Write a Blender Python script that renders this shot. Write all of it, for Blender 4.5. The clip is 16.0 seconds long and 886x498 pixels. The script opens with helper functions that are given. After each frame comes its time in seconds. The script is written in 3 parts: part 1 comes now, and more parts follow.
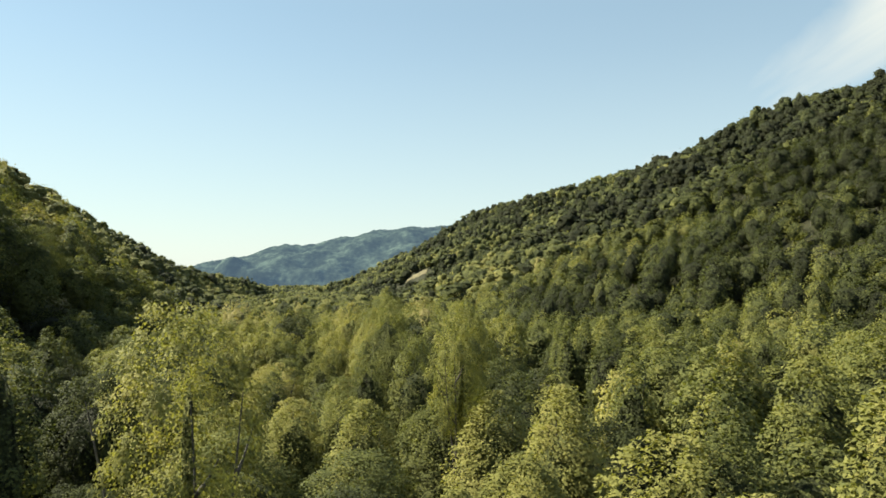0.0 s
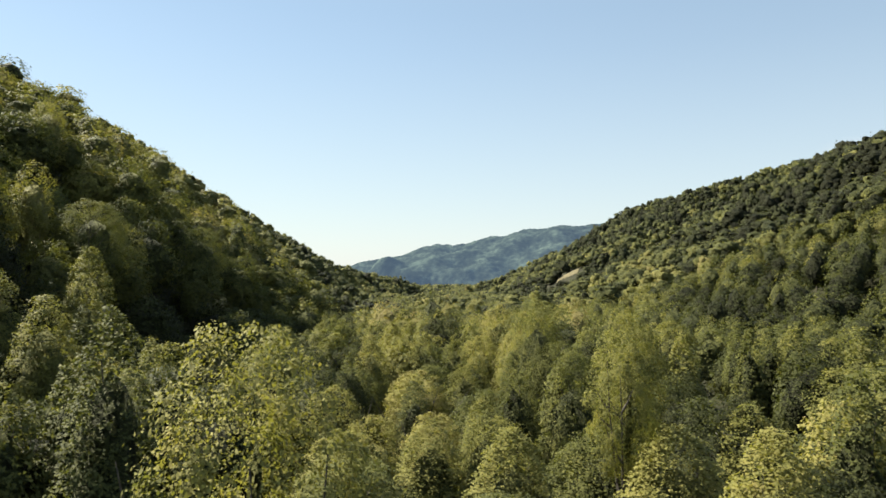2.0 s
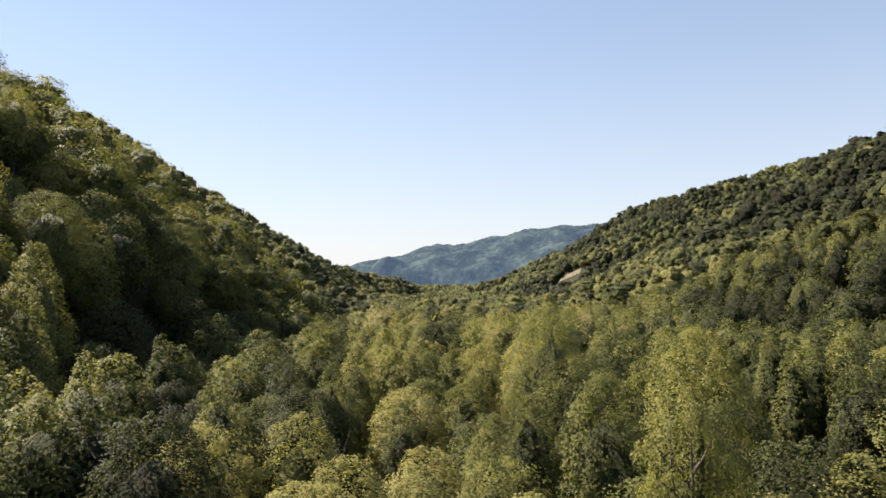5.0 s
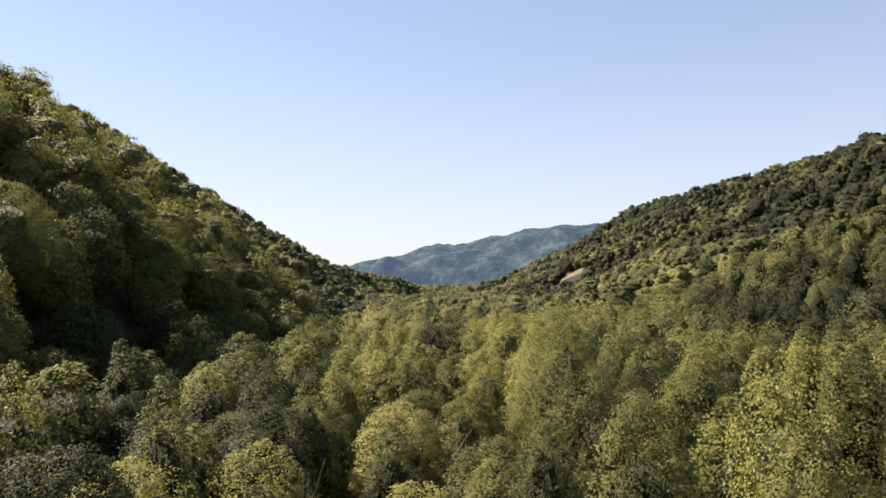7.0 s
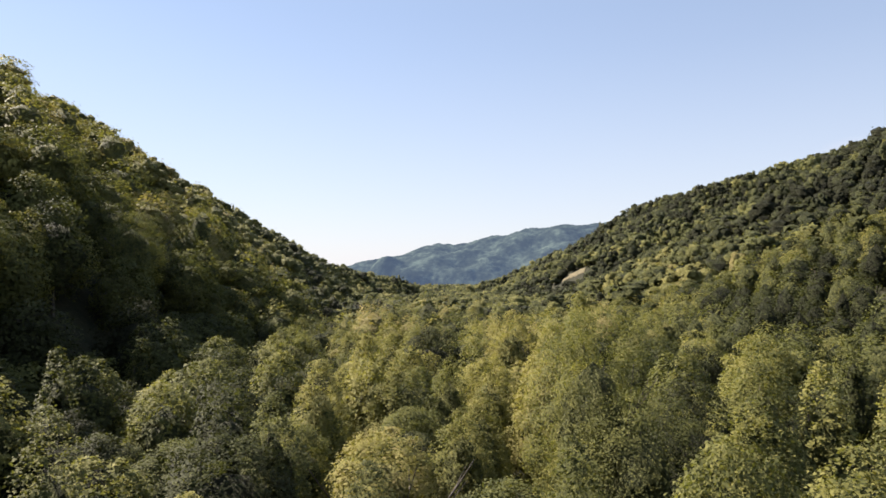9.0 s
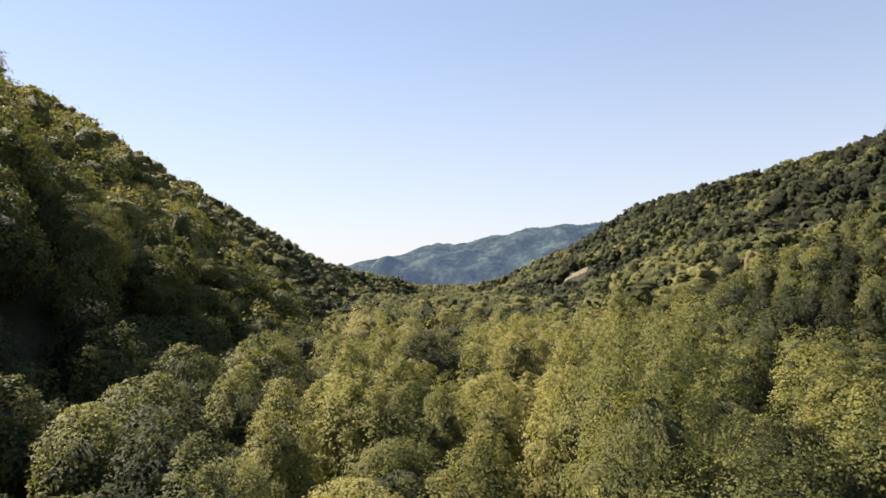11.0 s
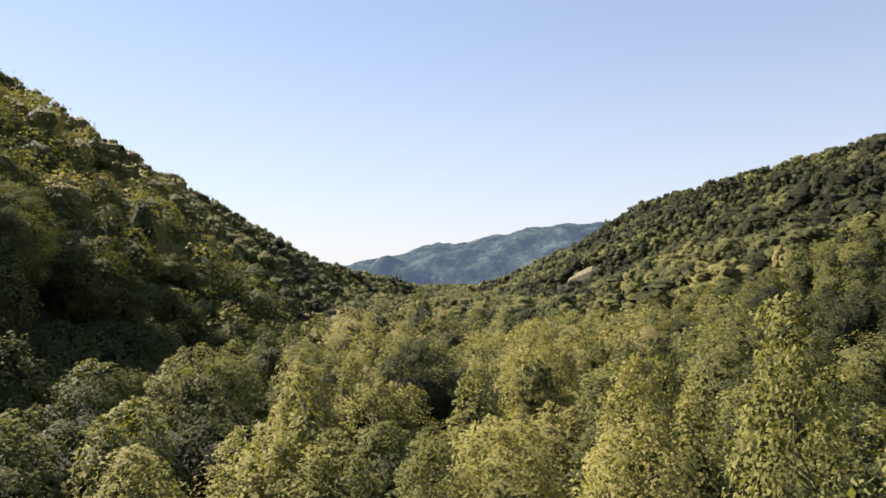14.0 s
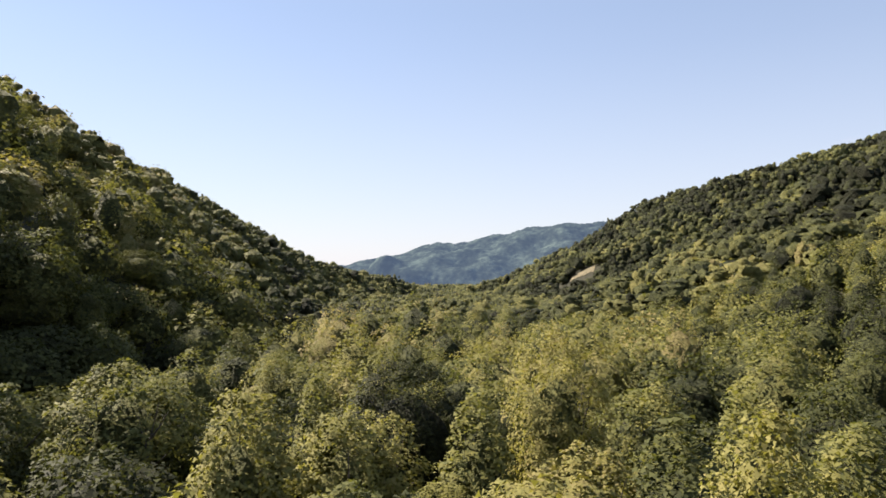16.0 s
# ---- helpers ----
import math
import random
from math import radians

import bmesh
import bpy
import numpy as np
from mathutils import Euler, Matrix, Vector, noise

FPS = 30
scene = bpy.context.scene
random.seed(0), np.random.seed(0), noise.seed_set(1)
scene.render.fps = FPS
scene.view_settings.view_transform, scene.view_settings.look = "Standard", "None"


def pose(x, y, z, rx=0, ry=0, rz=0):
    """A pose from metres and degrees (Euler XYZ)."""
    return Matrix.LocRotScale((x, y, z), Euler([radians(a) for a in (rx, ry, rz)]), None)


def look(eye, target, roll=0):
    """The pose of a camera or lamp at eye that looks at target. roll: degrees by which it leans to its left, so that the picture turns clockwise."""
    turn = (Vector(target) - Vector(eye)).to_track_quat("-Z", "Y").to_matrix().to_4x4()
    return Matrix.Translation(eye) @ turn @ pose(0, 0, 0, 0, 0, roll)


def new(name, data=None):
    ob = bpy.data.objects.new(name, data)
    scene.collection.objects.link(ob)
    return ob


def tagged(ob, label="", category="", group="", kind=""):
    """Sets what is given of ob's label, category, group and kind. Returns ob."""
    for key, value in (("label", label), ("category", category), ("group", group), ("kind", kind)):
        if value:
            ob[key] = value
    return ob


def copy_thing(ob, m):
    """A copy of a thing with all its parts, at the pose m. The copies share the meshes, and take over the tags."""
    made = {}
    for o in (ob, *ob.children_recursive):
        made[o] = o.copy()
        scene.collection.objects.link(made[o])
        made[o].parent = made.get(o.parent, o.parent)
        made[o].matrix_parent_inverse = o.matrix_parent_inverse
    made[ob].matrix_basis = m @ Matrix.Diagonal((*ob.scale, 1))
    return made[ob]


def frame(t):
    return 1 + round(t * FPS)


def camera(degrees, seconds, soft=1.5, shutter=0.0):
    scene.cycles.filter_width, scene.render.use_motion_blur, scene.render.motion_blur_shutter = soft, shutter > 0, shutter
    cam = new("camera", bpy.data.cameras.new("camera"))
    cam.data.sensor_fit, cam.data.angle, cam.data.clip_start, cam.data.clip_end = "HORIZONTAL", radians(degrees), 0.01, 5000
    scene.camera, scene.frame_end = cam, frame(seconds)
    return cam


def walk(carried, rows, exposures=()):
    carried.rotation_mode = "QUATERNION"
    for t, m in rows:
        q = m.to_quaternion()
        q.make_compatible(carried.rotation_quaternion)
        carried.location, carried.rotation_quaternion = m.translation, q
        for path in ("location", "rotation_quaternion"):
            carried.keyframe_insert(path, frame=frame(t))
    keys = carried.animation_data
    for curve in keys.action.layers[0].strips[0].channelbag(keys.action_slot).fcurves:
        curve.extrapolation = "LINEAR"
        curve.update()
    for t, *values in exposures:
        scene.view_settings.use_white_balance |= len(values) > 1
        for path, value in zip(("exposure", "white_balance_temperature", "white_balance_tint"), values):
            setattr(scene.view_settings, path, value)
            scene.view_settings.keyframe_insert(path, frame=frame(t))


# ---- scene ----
# ---------------------------------------------------------------- camera
cam = camera(66.5, 16.0, soft=1.65)
# seconds, metres flown, height, yaw, pitch
PATH = [
    (0.0, 0.0, 60.0, -10.6, 1.45), (0.3, 1.4, 60.1, -8.6, 1.45), (0.5, 2.4, 60.15, -6.2, 1.45), (0.7, 3.3, 60.2, -3.1, 1.42),
    (0.9, 4.2, 60.2, -0.8, 1.42), (1.0, 4.7, 60.2, 0.35, 1.42), (1.2, 5.6, 60.2, 1.75, 1.4), (1.5, 7.0, 60.2, 2.05, 1.4), (2.0, 9.2, 60.2, 2.05, 1.4),
    (3.0, 13.9, 60.15, 2.07, 1.4), (4.0, 18.7, 60.1, 2.09, 1.4), (6.5, 31.7, 59.6, 2.12, 1.4), (8.0, 40.7, 59.2, 2.14, 1.4),
    (9.0, 47.4, 58.9, 2.15, 1.4), (11.5, 66.6, 58.2, 2.16, 1.4), (12.5, 74.8, 57.9, 2.17, 1.4), (14.0, 87.5, 57.4, 2.2, 1.4),
    (16.0, 105.0, 56.8, 2.2, 1.4),
]
walk(cam, [(t, pose(-1.0 * max(0.0, 1 - t / 1.5) ** 1.3, y, z, 90 + pitch, 0, yaw)) for t, y, z, yaw, pitch in PATH],
     [(0.0, 1.6, 6880, -3), (1.5, 1.58, 6780, 2), (4.0, 1.58, 6650, 13), (6.5, 1.58, 6560, 17), (16.0, 1.58, 6560, 19)])

# ---------------------------------------------------------------- sky and sun
SUN_AZ, SUN_EL = radians(58), radians(39)      # to the left of the flight line
world = bpy.data.worlds.new("sky")
scene.world = world
world.use_nodes = True
wn, wl = world.node_tree.nodes, world.node_tree.links
sky = wn.new("ShaderNodeTexSky")
sky.sky_type, sky.sun_disc = "NISHITA", False
sky.sun_elevation, sky.sun_rotation = SUN_EL, -SUN_AZ
sky.air_density, sky.dust_density, sky.ozone_density = 1.0, 0.1, 1.2
wn["Background"].inputs["Strength"].default_value = 0.0575
co = wn.new("ShaderNodeTexCoord")


def vec(operation, a, b):
    n = wn.new("ShaderNodeVectorMath")
    n.operation = operation
    for socket, value in zip(n.inputs, (a, b)):
        if isinstance(value, tuple):
            socket.default_value = value
        else:
            wl.new(value, socket)
    return n.outputs["Value" if operation in ("DOT_PRODUCT", "LENGTH") else "Vector"]


def mapped(value, a, b, c, d):
    n = wn.new("ShaderNodeMapRange")
    wl.new(value, n.inputs["Value"])
    for name, v in zip(("From Min", "From Max", "To Min", "To Max"), (a, b, c, d)):
        n.inputs[name].default_value = v
    return n.outputs["Result"]


height = wn.new("ShaderNodeSeparateXYZ")
wl.new(co.outputs["Generated"], height.inputs[0])
# thin haze whitens the sky, most of all low down
veil = wn.new("ShaderNodeMix")
veil.data_type = "RGBA"
wl.new(mapped(height.outputs["Z"], 0.0, 0.3, 0.85, 0.5), veil.inputs[0])
wl.new(sky.outputs["Color"], veil.inputs[6])
haze = wn.new("ShaderNodeMix")
haze.data_type = "RGBA"
wl.new(mapped(height.outputs["Z"], 0.0, 0.35, 0.0, 1.0), haze.inputs[0])
haze.inputs[6].default_value, haze.inputs[7].default_value = (4.5, 4.95, 5.4, 1), (3.0, 3.85, 4.9, 1)
wl.new(haze.outputs[2], veil.inputs[7])
# a streak of torn cirrus that climbs away to the right
STREAK, ALONG = (0.645, 0.695, 0.287), (0.6, -0.607, 0.522)
rel = vec("SUBTRACT", co.outputs["Generated"], STREAK)
run = vec("DOT_PRODUCT", rel, ALONG)
lengthwise = wn.new("ShaderNodeVectorMath"); lengthwise.operation = "SCALE"
lengthwise.inputs[0].default_value = ALONG
wl.new(run, lengthwise.inputs["Scale"])
across = vec("SUBTRACT", rel, lengthwise.outputs["Vector"])
wisps = wn.new("ShaderNodeTexNoise")
wisps.inputs["Scale"].default_value, wisps.inputs["Detail"].default_value = 2.2, 7.0
wisps.inputs["Distortion"].default_value = 0.5
wl.new(vec("ADD", vec("MULTIPLY", across, (6.0, 6.0, 6.0)), vec("MULTIPLY", lengthwise.outputs["Vector"], (1.6, 1.6, 1.6))), wisps.inputs["Vector"])
near_it = mapped(vec("LENGTH", across, (0, 0, 0)), 0.15, 0.0, -0.6, 0.37)
ends = mapped(run, -0.22, 0.05, -0.4, 0.1)
both = wn.new("ShaderNodeMath"); both.operation = "ADD"
wl.new(near_it, both.inputs[0]); wl.new(ends, both.inputs[1])
every = wn.new("ShaderNodeMath"); every.operation = "ADD"
wl.new(wisps.outputs["Fac"], every.inputs[0]); wl.new(both.outputs[0], every.inputs[1])
dense = wn.new("ShaderNodeMapRange")
wl.new(every.outputs[0], dense.inputs["Value"])
dense.inputs["From Min"].default_value, dense.inputs["From Max"].default_value = 0.42, 0.85
cirrus = wn.new("ShaderNodeMix")
cirrus.data_type = "RGBA"
wl.new(dense.outputs["Result"], cirrus.inputs[0])
wl.new(veil.outputs[2], cirrus.inputs[6])
cirrus.inputs[7].default_value = (5.0, 5.1, 5.4, 1)
wl.new(cirrus.outputs[2], wn["Background"].inputs["Color"])
sun = new("sun", bpy.data.lights.new("sun", "SUN"))
sun.data.energy, sun.data.angle, sun.data.color = 5.0, radians(0.5), (1.0, 0.93, 0.8)
sun_way = Vector((-math.sin(SUN_AZ) * math.cos(SUN_EL), math.cos(SUN_AZ) * math.cos(SUN_EL), math.sin(SUN_EL)))
sun.matrix_world = look(sun_way * 300, (0, 0, 0))


# ---------------------------------------------------------------- materials
def material(name):
    m = bpy.data.materials.new(name)
    m.use_nodes = True
    return m, m.node_tree.nodes, m.node_tree.links


def ramp(nodes, stops):
    r = nodes.new("ShaderNodeValToRGB")
    e = r.color_ramp.elements
    while len(e) < len(stops):
        e.new(0.5)
    for el, (p, c) in zip(e, stops):
        el.position, el.color = p, (*c, 1)
    return r


def leaf_material(name, stops, gloss=0.65):
    """Foliage: a tint a tree and a smaller one a leaf, light passing through the blade."""
    m, n, l = material(name)
    tint = n.new("ShaderNodeAttribute")
    tint.attribute_name = "tint"
    isl = n.new("ShaderNodeNewGeometry")
    obj = n.new("ShaderNodeObjectInfo")
    a = n.new("ShaderNodeMath"); a.operation = "MULTIPLY_ADD"
    l.new(isl.outputs["Random Per Island"], a.inputs[0]); a.inputs[1].default_value = 0.14
    l.new(tint.outputs["Fac"], a.inputs[2])
    b = n.new("ShaderNodeMath"); b.operation = "MULTIPLY_ADD"
    l.new(obj.outputs["Random"], b.inputs[0]); b.inputs[1].default_value = 0.2
    l.new(a.outputs[0], b.inputs[2])
    c = n.new("ShaderNodeMath"); c.operation = "SUBTRACT"; c.use_clamp = True
    l.new(b.outputs[0], c.inputs[0]); c.inputs[1].default_value = 0.17
    col = ramp(n, stops)
    l.new(c.outputs[0], col.inputs[0])
    p = n["Principled BSDF"]
    l.new(col.outputs[0], p.inputs["Base Color"])
    p.inputs["Roughness"].default_value = gloss
    p.inputs["Specular IOR Level"].default_value = 0.05
    tr = n.new("ShaderNodeBsdfTranslucent")
    g = n.new("ShaderNodeMix"); g.data_type = "RGBA"; g.blend_type = "MULTIPLY"; g.inputs[0].default_value = 1.0
    l.new(col.outputs[0], g.inputs[6]); g.inputs[7].default_value = (1.25, 1.3, 0.6, 1)
    l.new(g.outputs[2], tr.inputs["Color"])
    mix = n.new("ShaderNodeMixShader"); mix.inputs[0].default_value = 0.3
    l.new(p.outputs[0], mix.inputs[1]); l.new(tr.outputs[0], mix.inputs[2])
    l.new(mix.outputs[0], n["Material Output"].inputs["Surface"])
    return m


# the ramp runs from dark evergreen and bluish green over mid green to yellow green, olive and a little rust
LEAF_STOPS = [(0.0, (0.027, 0.029, 0.015)), (0.2, (0.052, 0.058, 0.026)), (0.4, (0.096, 0.102, 0.038)), (0.62, (0.168, 0.163, 0.054)),
              (0.82, (0.234, 0.214, 0.073)), (1.0, (0.256, 0.212, 0.094))]
MAT_LEAF = leaf_material("foliage", LEAF_STOPS)


def mass_material(name, stops):
    """The leafy surface of a crown seen from afar: mottled colour paints in leaf clusters and the shade in the gaps
    between.
    """
    m, n, l = material(name)
    tint = n.new("ShaderNodeAttribute"); tint.attribute_name = "tint"
    co = n.new("ShaderNodeTexCoord")
    fine = n.new("ShaderNodeTexNoise"); fine.inputs["Scale"].default_value = 2.8; fine.inputs["Detail"].default_value = 4
    fine.inputs["Roughness"].default_value = 0.7
    l.new(co.outputs["Object"], fine.inputs["Vector"])
    a = n.new("ShaderNodeMath"); a.operation = "MULTIPLY_ADD"
    l.new(fine.outputs["Fac"], a.inputs[0]); a.inputs[1].default_value = 0.5; l.new(tint.outputs["Fac"], a.inputs[2])
    isl = n.new("ShaderNodeNewGeometry")
    e = n.new("ShaderNodeMath"); e.operation = "MULTIPLY_ADD"
    l.new(isl.outputs["Random Per Island"], e.inputs[0]); e.inputs[1].default_value = 0.16; l.new(a.outputs[0], e.inputs[2])
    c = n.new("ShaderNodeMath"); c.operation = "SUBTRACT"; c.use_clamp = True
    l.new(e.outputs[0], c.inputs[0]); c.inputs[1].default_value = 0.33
    col = ramp(n, stops)
    l.new(c.outputs[0], col.inputs[0])
    p = n["Principled BSDF"]
    l.new(col.outputs[0], p.inputs["Base Color"])
    p.inputs["Roughness"].default_value = 0.75
    p.inputs["Specular IOR Level"].default_value = 0.08
    b = n.new("ShaderNodeBump"); b.inputs["Distance"].default_value = 1.6; b.inputs["Strength"].default_value = 1.0
    l.new(fine.outputs["Fac"], b.inputs["Height"]); l.new(b.outputs[0], p.inputs["Normal"])
    return m


MAT_MASS = mass_material("foliage_mass", LEAF_STOPS)


def noise_material(name, stops, scale, rough=0.9, bump=0.0, detail=6.0):
    m, n, l = material(name)
    co = n.new("ShaderNodeTexCoord")
    t = n.new("ShaderNodeTexNoise"); t.inputs["Scale"].default_value = scale; t.inputs["Detail"].default_value = detail
    t.inputs["Roughness"].default_value = 0.65
    l.new(co.outputs["Object"], t.inputs["Vector"])
    r = ramp(n, stops)
    l.new(t.outputs["Fac"], r.inputs[0])
    p = n["Principled BSDF"]
    l.new(r.outputs[0], p.inputs["Base Color"])
    p.inputs["Roughness"].default_value = rough
    p.inputs["Specular IOR Level"].default_value = 0.25
    if bump:
        b = n.new("ShaderNodeBump"); b.inputs["Distance"].default_value = bump
        l.new(t.outputs["Fac"], b.inputs["Height"]); l.new(b.outputs[0], p.inputs["Normal"])
    return m


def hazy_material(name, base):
    """Woods so far down the valley that the lit air before them is painted in, as a blue glow."""
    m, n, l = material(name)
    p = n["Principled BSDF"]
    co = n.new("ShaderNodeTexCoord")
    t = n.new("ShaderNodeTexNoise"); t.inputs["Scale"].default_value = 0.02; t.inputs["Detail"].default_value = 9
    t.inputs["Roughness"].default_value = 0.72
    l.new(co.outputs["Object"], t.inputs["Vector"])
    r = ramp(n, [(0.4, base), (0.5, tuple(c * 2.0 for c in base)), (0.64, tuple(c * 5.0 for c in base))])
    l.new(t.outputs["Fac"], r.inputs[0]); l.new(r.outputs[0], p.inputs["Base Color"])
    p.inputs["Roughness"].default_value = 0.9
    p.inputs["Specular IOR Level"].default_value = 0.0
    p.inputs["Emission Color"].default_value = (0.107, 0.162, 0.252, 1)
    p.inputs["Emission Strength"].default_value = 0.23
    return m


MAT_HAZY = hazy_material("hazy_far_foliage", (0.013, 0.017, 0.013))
MAT_BARK = noise_material("bark", [(0.3, (0.04, 0.034, 0.028)), (0.7, (0.13, 0.115, 0.095))], 3.0, bump=0.05)
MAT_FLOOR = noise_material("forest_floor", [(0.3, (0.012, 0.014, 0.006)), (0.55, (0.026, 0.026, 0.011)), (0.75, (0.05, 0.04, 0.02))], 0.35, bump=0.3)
MAT_EARTH = noise_material("bare_earth", [(0.3, (0.09, 0.08, 0.04)), (0.5, (0.13, 0.11, 0.06)), (0.7, (0.19, 0.155, 0.1))], 0.4, bump=0.2)
MAT_GRAVEL = noise_material("pale_gravel", [(0.3, (0.16, 0.15, 0.135)), (0.7, (0.34, 0.32, 0.3))], 1.6, bump=0.15)

MAT_WATER, wnod, wlin = material("creek_water")
wnod["Principled BSDF"].inputs["Base Color"].default_value = (0.03, 0.04, 0.035, 1)
wnod["Principled BSDF"].inputs["Roughness"].default_value = 0.08
ripple = wnod.new("ShaderNodeTexNoise"); ripple.inputs["Scale"].default_value = 4.0
swell = wnod.new("ShaderNodeBump"); swell.inputs["Distance"].default_value = 0.06
wlin.new(ripple.outputs["Fac"], swell.inputs["Height"]); wlin.new(swell.outputs[0], wnod["Principled BSDF"].inputs["Normal"])

# ---------------------------------------------------------------- the lie of the land
rng = np.random.default_rng(7)
LATTICE = rng.random((256, 256))


def rough(x, y, size):
    """Smooth value noise, 0 to 1, with bumps of that size in metres."""
    u, v = x / size + 37.3, y / size + 91.7
    i, j = np.floor(u).astype(int), np.floor(v).astype(int)
    f, g = u - i, v - j
    f, g = f * f * (3 - 2 * f), g * g * (3 - 2 * g)
    p = lambda a, b: LATTICE[a % 256, b % 256]
    return (p(i, j) * (1 - f) + p(i + 1, j) * f) * (1 - g) + (p(i, j + 1) * (1 - f) + p(i + 1, j + 1) * f) * g


def ridge(x, y, crest, slope, soft):
    """A hill that falls away from its crest line (x, y, height)."""
    best = np.full(np.shape(x), -1e4)
    for (ax, ay, az), (bx, by, bz) in zip(crest, crest[1:]):
        dx, dy = bx - ax, by - ay
        s = np.clip(((x - ax) * dx + (y - ay) * dy) / (dx * dx + dy * dy), 0, 1)
        d = np.hypot(x - ax - s * dx, y - ay - s * dy)
        best = np.maximum(best, az + s * (bz - az) - slope * (np.sqrt(d * d + soft * soft) - soft))
    return best


LEFT_CREST = [(-230, -60, 181), (-200, 100, 149.5), (-186, 180, 131), (-184, 268, 128), (-188, 450, 104.5), (-150, 712, 58), (-98, 900, 32), (-55, 1060, 10)]
NEAR_CREST = [(640, 60, 256), (520, 210, 220), (370, 400, 176), (345, 432, 169)]
NEAR_END = [(345, 432, 169), (330, 478, 157), (310, 537, 137)]
FAR_RIGHT_CREST = [(720, 985, 268), (590, 975, 233), (523, 961, 210), (412, 929, 178), (335, 960, 160)]
FAR_END = [(335, 960, 160), (264, 1100, 153), (252, 1145, 120)]
NOSE = [(252, 1145, 120), (161, 1165, 80), (68, 1180, 34), (10, 1190, 10)]
VALLEY_Y = [-200, 0, 60, 100, 150, 200, 300, 600, 1000, 2000, 4500]
VALLEY_Z = [41, 38.5, 36, 34, 31.5, 30, 28, 20, 8, -12, -20]


def land(x, y):
    """The height of the ground."""
    x, y = np.asarray(x, float), np.asarray(y, float)
    shoulder = 0.17 * np.clip(x - 35, 0, 75) * np.clip((y - 150) / 170, 0, 1) * np.clip((520 - y) / 120, 0, 1)
    v = np.interp(y, VALLEY_Y, VALLEY_Z) + shoulder + 2.5 * (rough(x, y, 45) - 0.5)
    gully = 16 * (rough(x, y, 90) - 0.5) + 6 * (rough(x, y, 35) - 0.5)
    foot = np.clip((x + 74) / 12, 0, 1) * np.clip((y - 80) / 30, 0, 1) * np.clip((260 - y) / 40, 0, 1)
    a = ridge(x, y, LEFT_CREST, 0.82, 12) + gully * 0.6 - 9 * foot
    b = np.maximum(np.maximum(ridge(x, y, NEAR_CREST, 0.51, 15), ridge(x, y, NEAR_END, 0.78, 15)), np.maximum(np.maximum(ridge(x, y, FAR_RIGHT_CREST, 0.52, 20), ridge(x, y, FAR_END, 0.8, 6)), ridge(x, y, NOSE, 0.6, 6))) + gully * 0.8
    k = 4.0
    top = np.maximum(np.maximum(v, a), b)
    return top + k * np.log(np.exp((v - top) / k) + np.exp((a - top) / k) + np.exp((b - top) / k)) - 2


# ---------------------------------------------------------------- mesh building
def mesh_from(name, verts, faces, mats, tints=None, normals=None, slots=None, smooth=False):
    """A mesh from arrays: verts (n, 3); faces (m, 3) or (m, 4); a tint a vertex."""
    me = bpy.data.meshes.new(name)
    nv, (nf, k) = len(verts), faces.shape
    me.vertices.add(nv)
    me.vertices.foreach_set("co", np.ascontiguousarray(verts, np.float32).ravel())
    me.loops.add(nf * k)
    me.loops.foreach_set("vertex_index", np.ascontiguousarray(faces, np.int32).ravel())
    me.polygons.add(nf)
    me.polygons.foreach_set("loop_start", np.arange(0, nf * k, k, dtype=np.int32))
    for m in mats:
        me.materials.append(m)
    if slots is not None:
        me.polygons.foreach_set("material_index", np.ascontiguousarray(slots, np.int32))
    me.polygons.foreach_set("use_smooth", np.full(nf, smooth or normals is not None))
    if tints is not None:
        me.attributes.new("tint", "FLOAT", "POINT").data.foreach_set("value", np.ascontiguousarray(tints, np.float32))
    me.update(calc_edges=True)
    if normals is not None:
        me.normals_split_custom_set_from_vertices(normals)
    return me


def unit(v):
    return v / np.maximum(np.linalg.norm(v, axis=-1, keepdims=True), 1e-9)


# ---------------------------------------------------------------- ground and far hills
def grid_sheet(name, xs, ys, height, mat):
    gx, gy = np.meshgrid(xs, ys)
    z = height(gx, gy)
    v = np.stack([gx, gy, z], -1).reshape(-1, 3)
    i = np.arange(len(v)).reshape(len(ys), len(xs))
    f = np.stack([i[:-1, :-1], i[:-1, 1:], i[1:, 1:], i[1:, :-1]], -1).reshape(-1, 4)
    return new(name, mesh_from(name, v, f, [mat], smooth=True))


def spaced(*runs):
    return np.unique(np.concatenate([np.arange(a, b, s) for a, b, s in runs] + [[runs[-1][1]]]))


XS = spaced((-4800, -1000, 200), (-1000, -320, 40), (-320, 320, 8), (320, 1000, 25), (1000, 4800, 200))
YS = spaced((-800, -60, 60), (-60, 400, 8), (400, 1450, 20), (1450, 4800, 150))
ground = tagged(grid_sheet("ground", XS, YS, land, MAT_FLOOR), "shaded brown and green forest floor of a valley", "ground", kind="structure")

FAR_CREST = [(-1500, 2500, 10), (-800, 2620, 38), (-454, 2720, 60), (-420, 2720, 78), (-287, 2720, 98), (-231, 2720, 113), (-176, 2720, 138), (-120, 2720, 149), (-65, 2720, 144),
             (-10, 2720, 149), (45, 2720, 164), (100, 2720, 179), (177, 2720, 184), (204, 2720, 197), (232, 2720, 208), (320, 2720, 212), (375, 2720, 223), (440, 2720, 218), (505, 2720, 227),
             (800, 2780, 261), (1400, 2700, 287)]


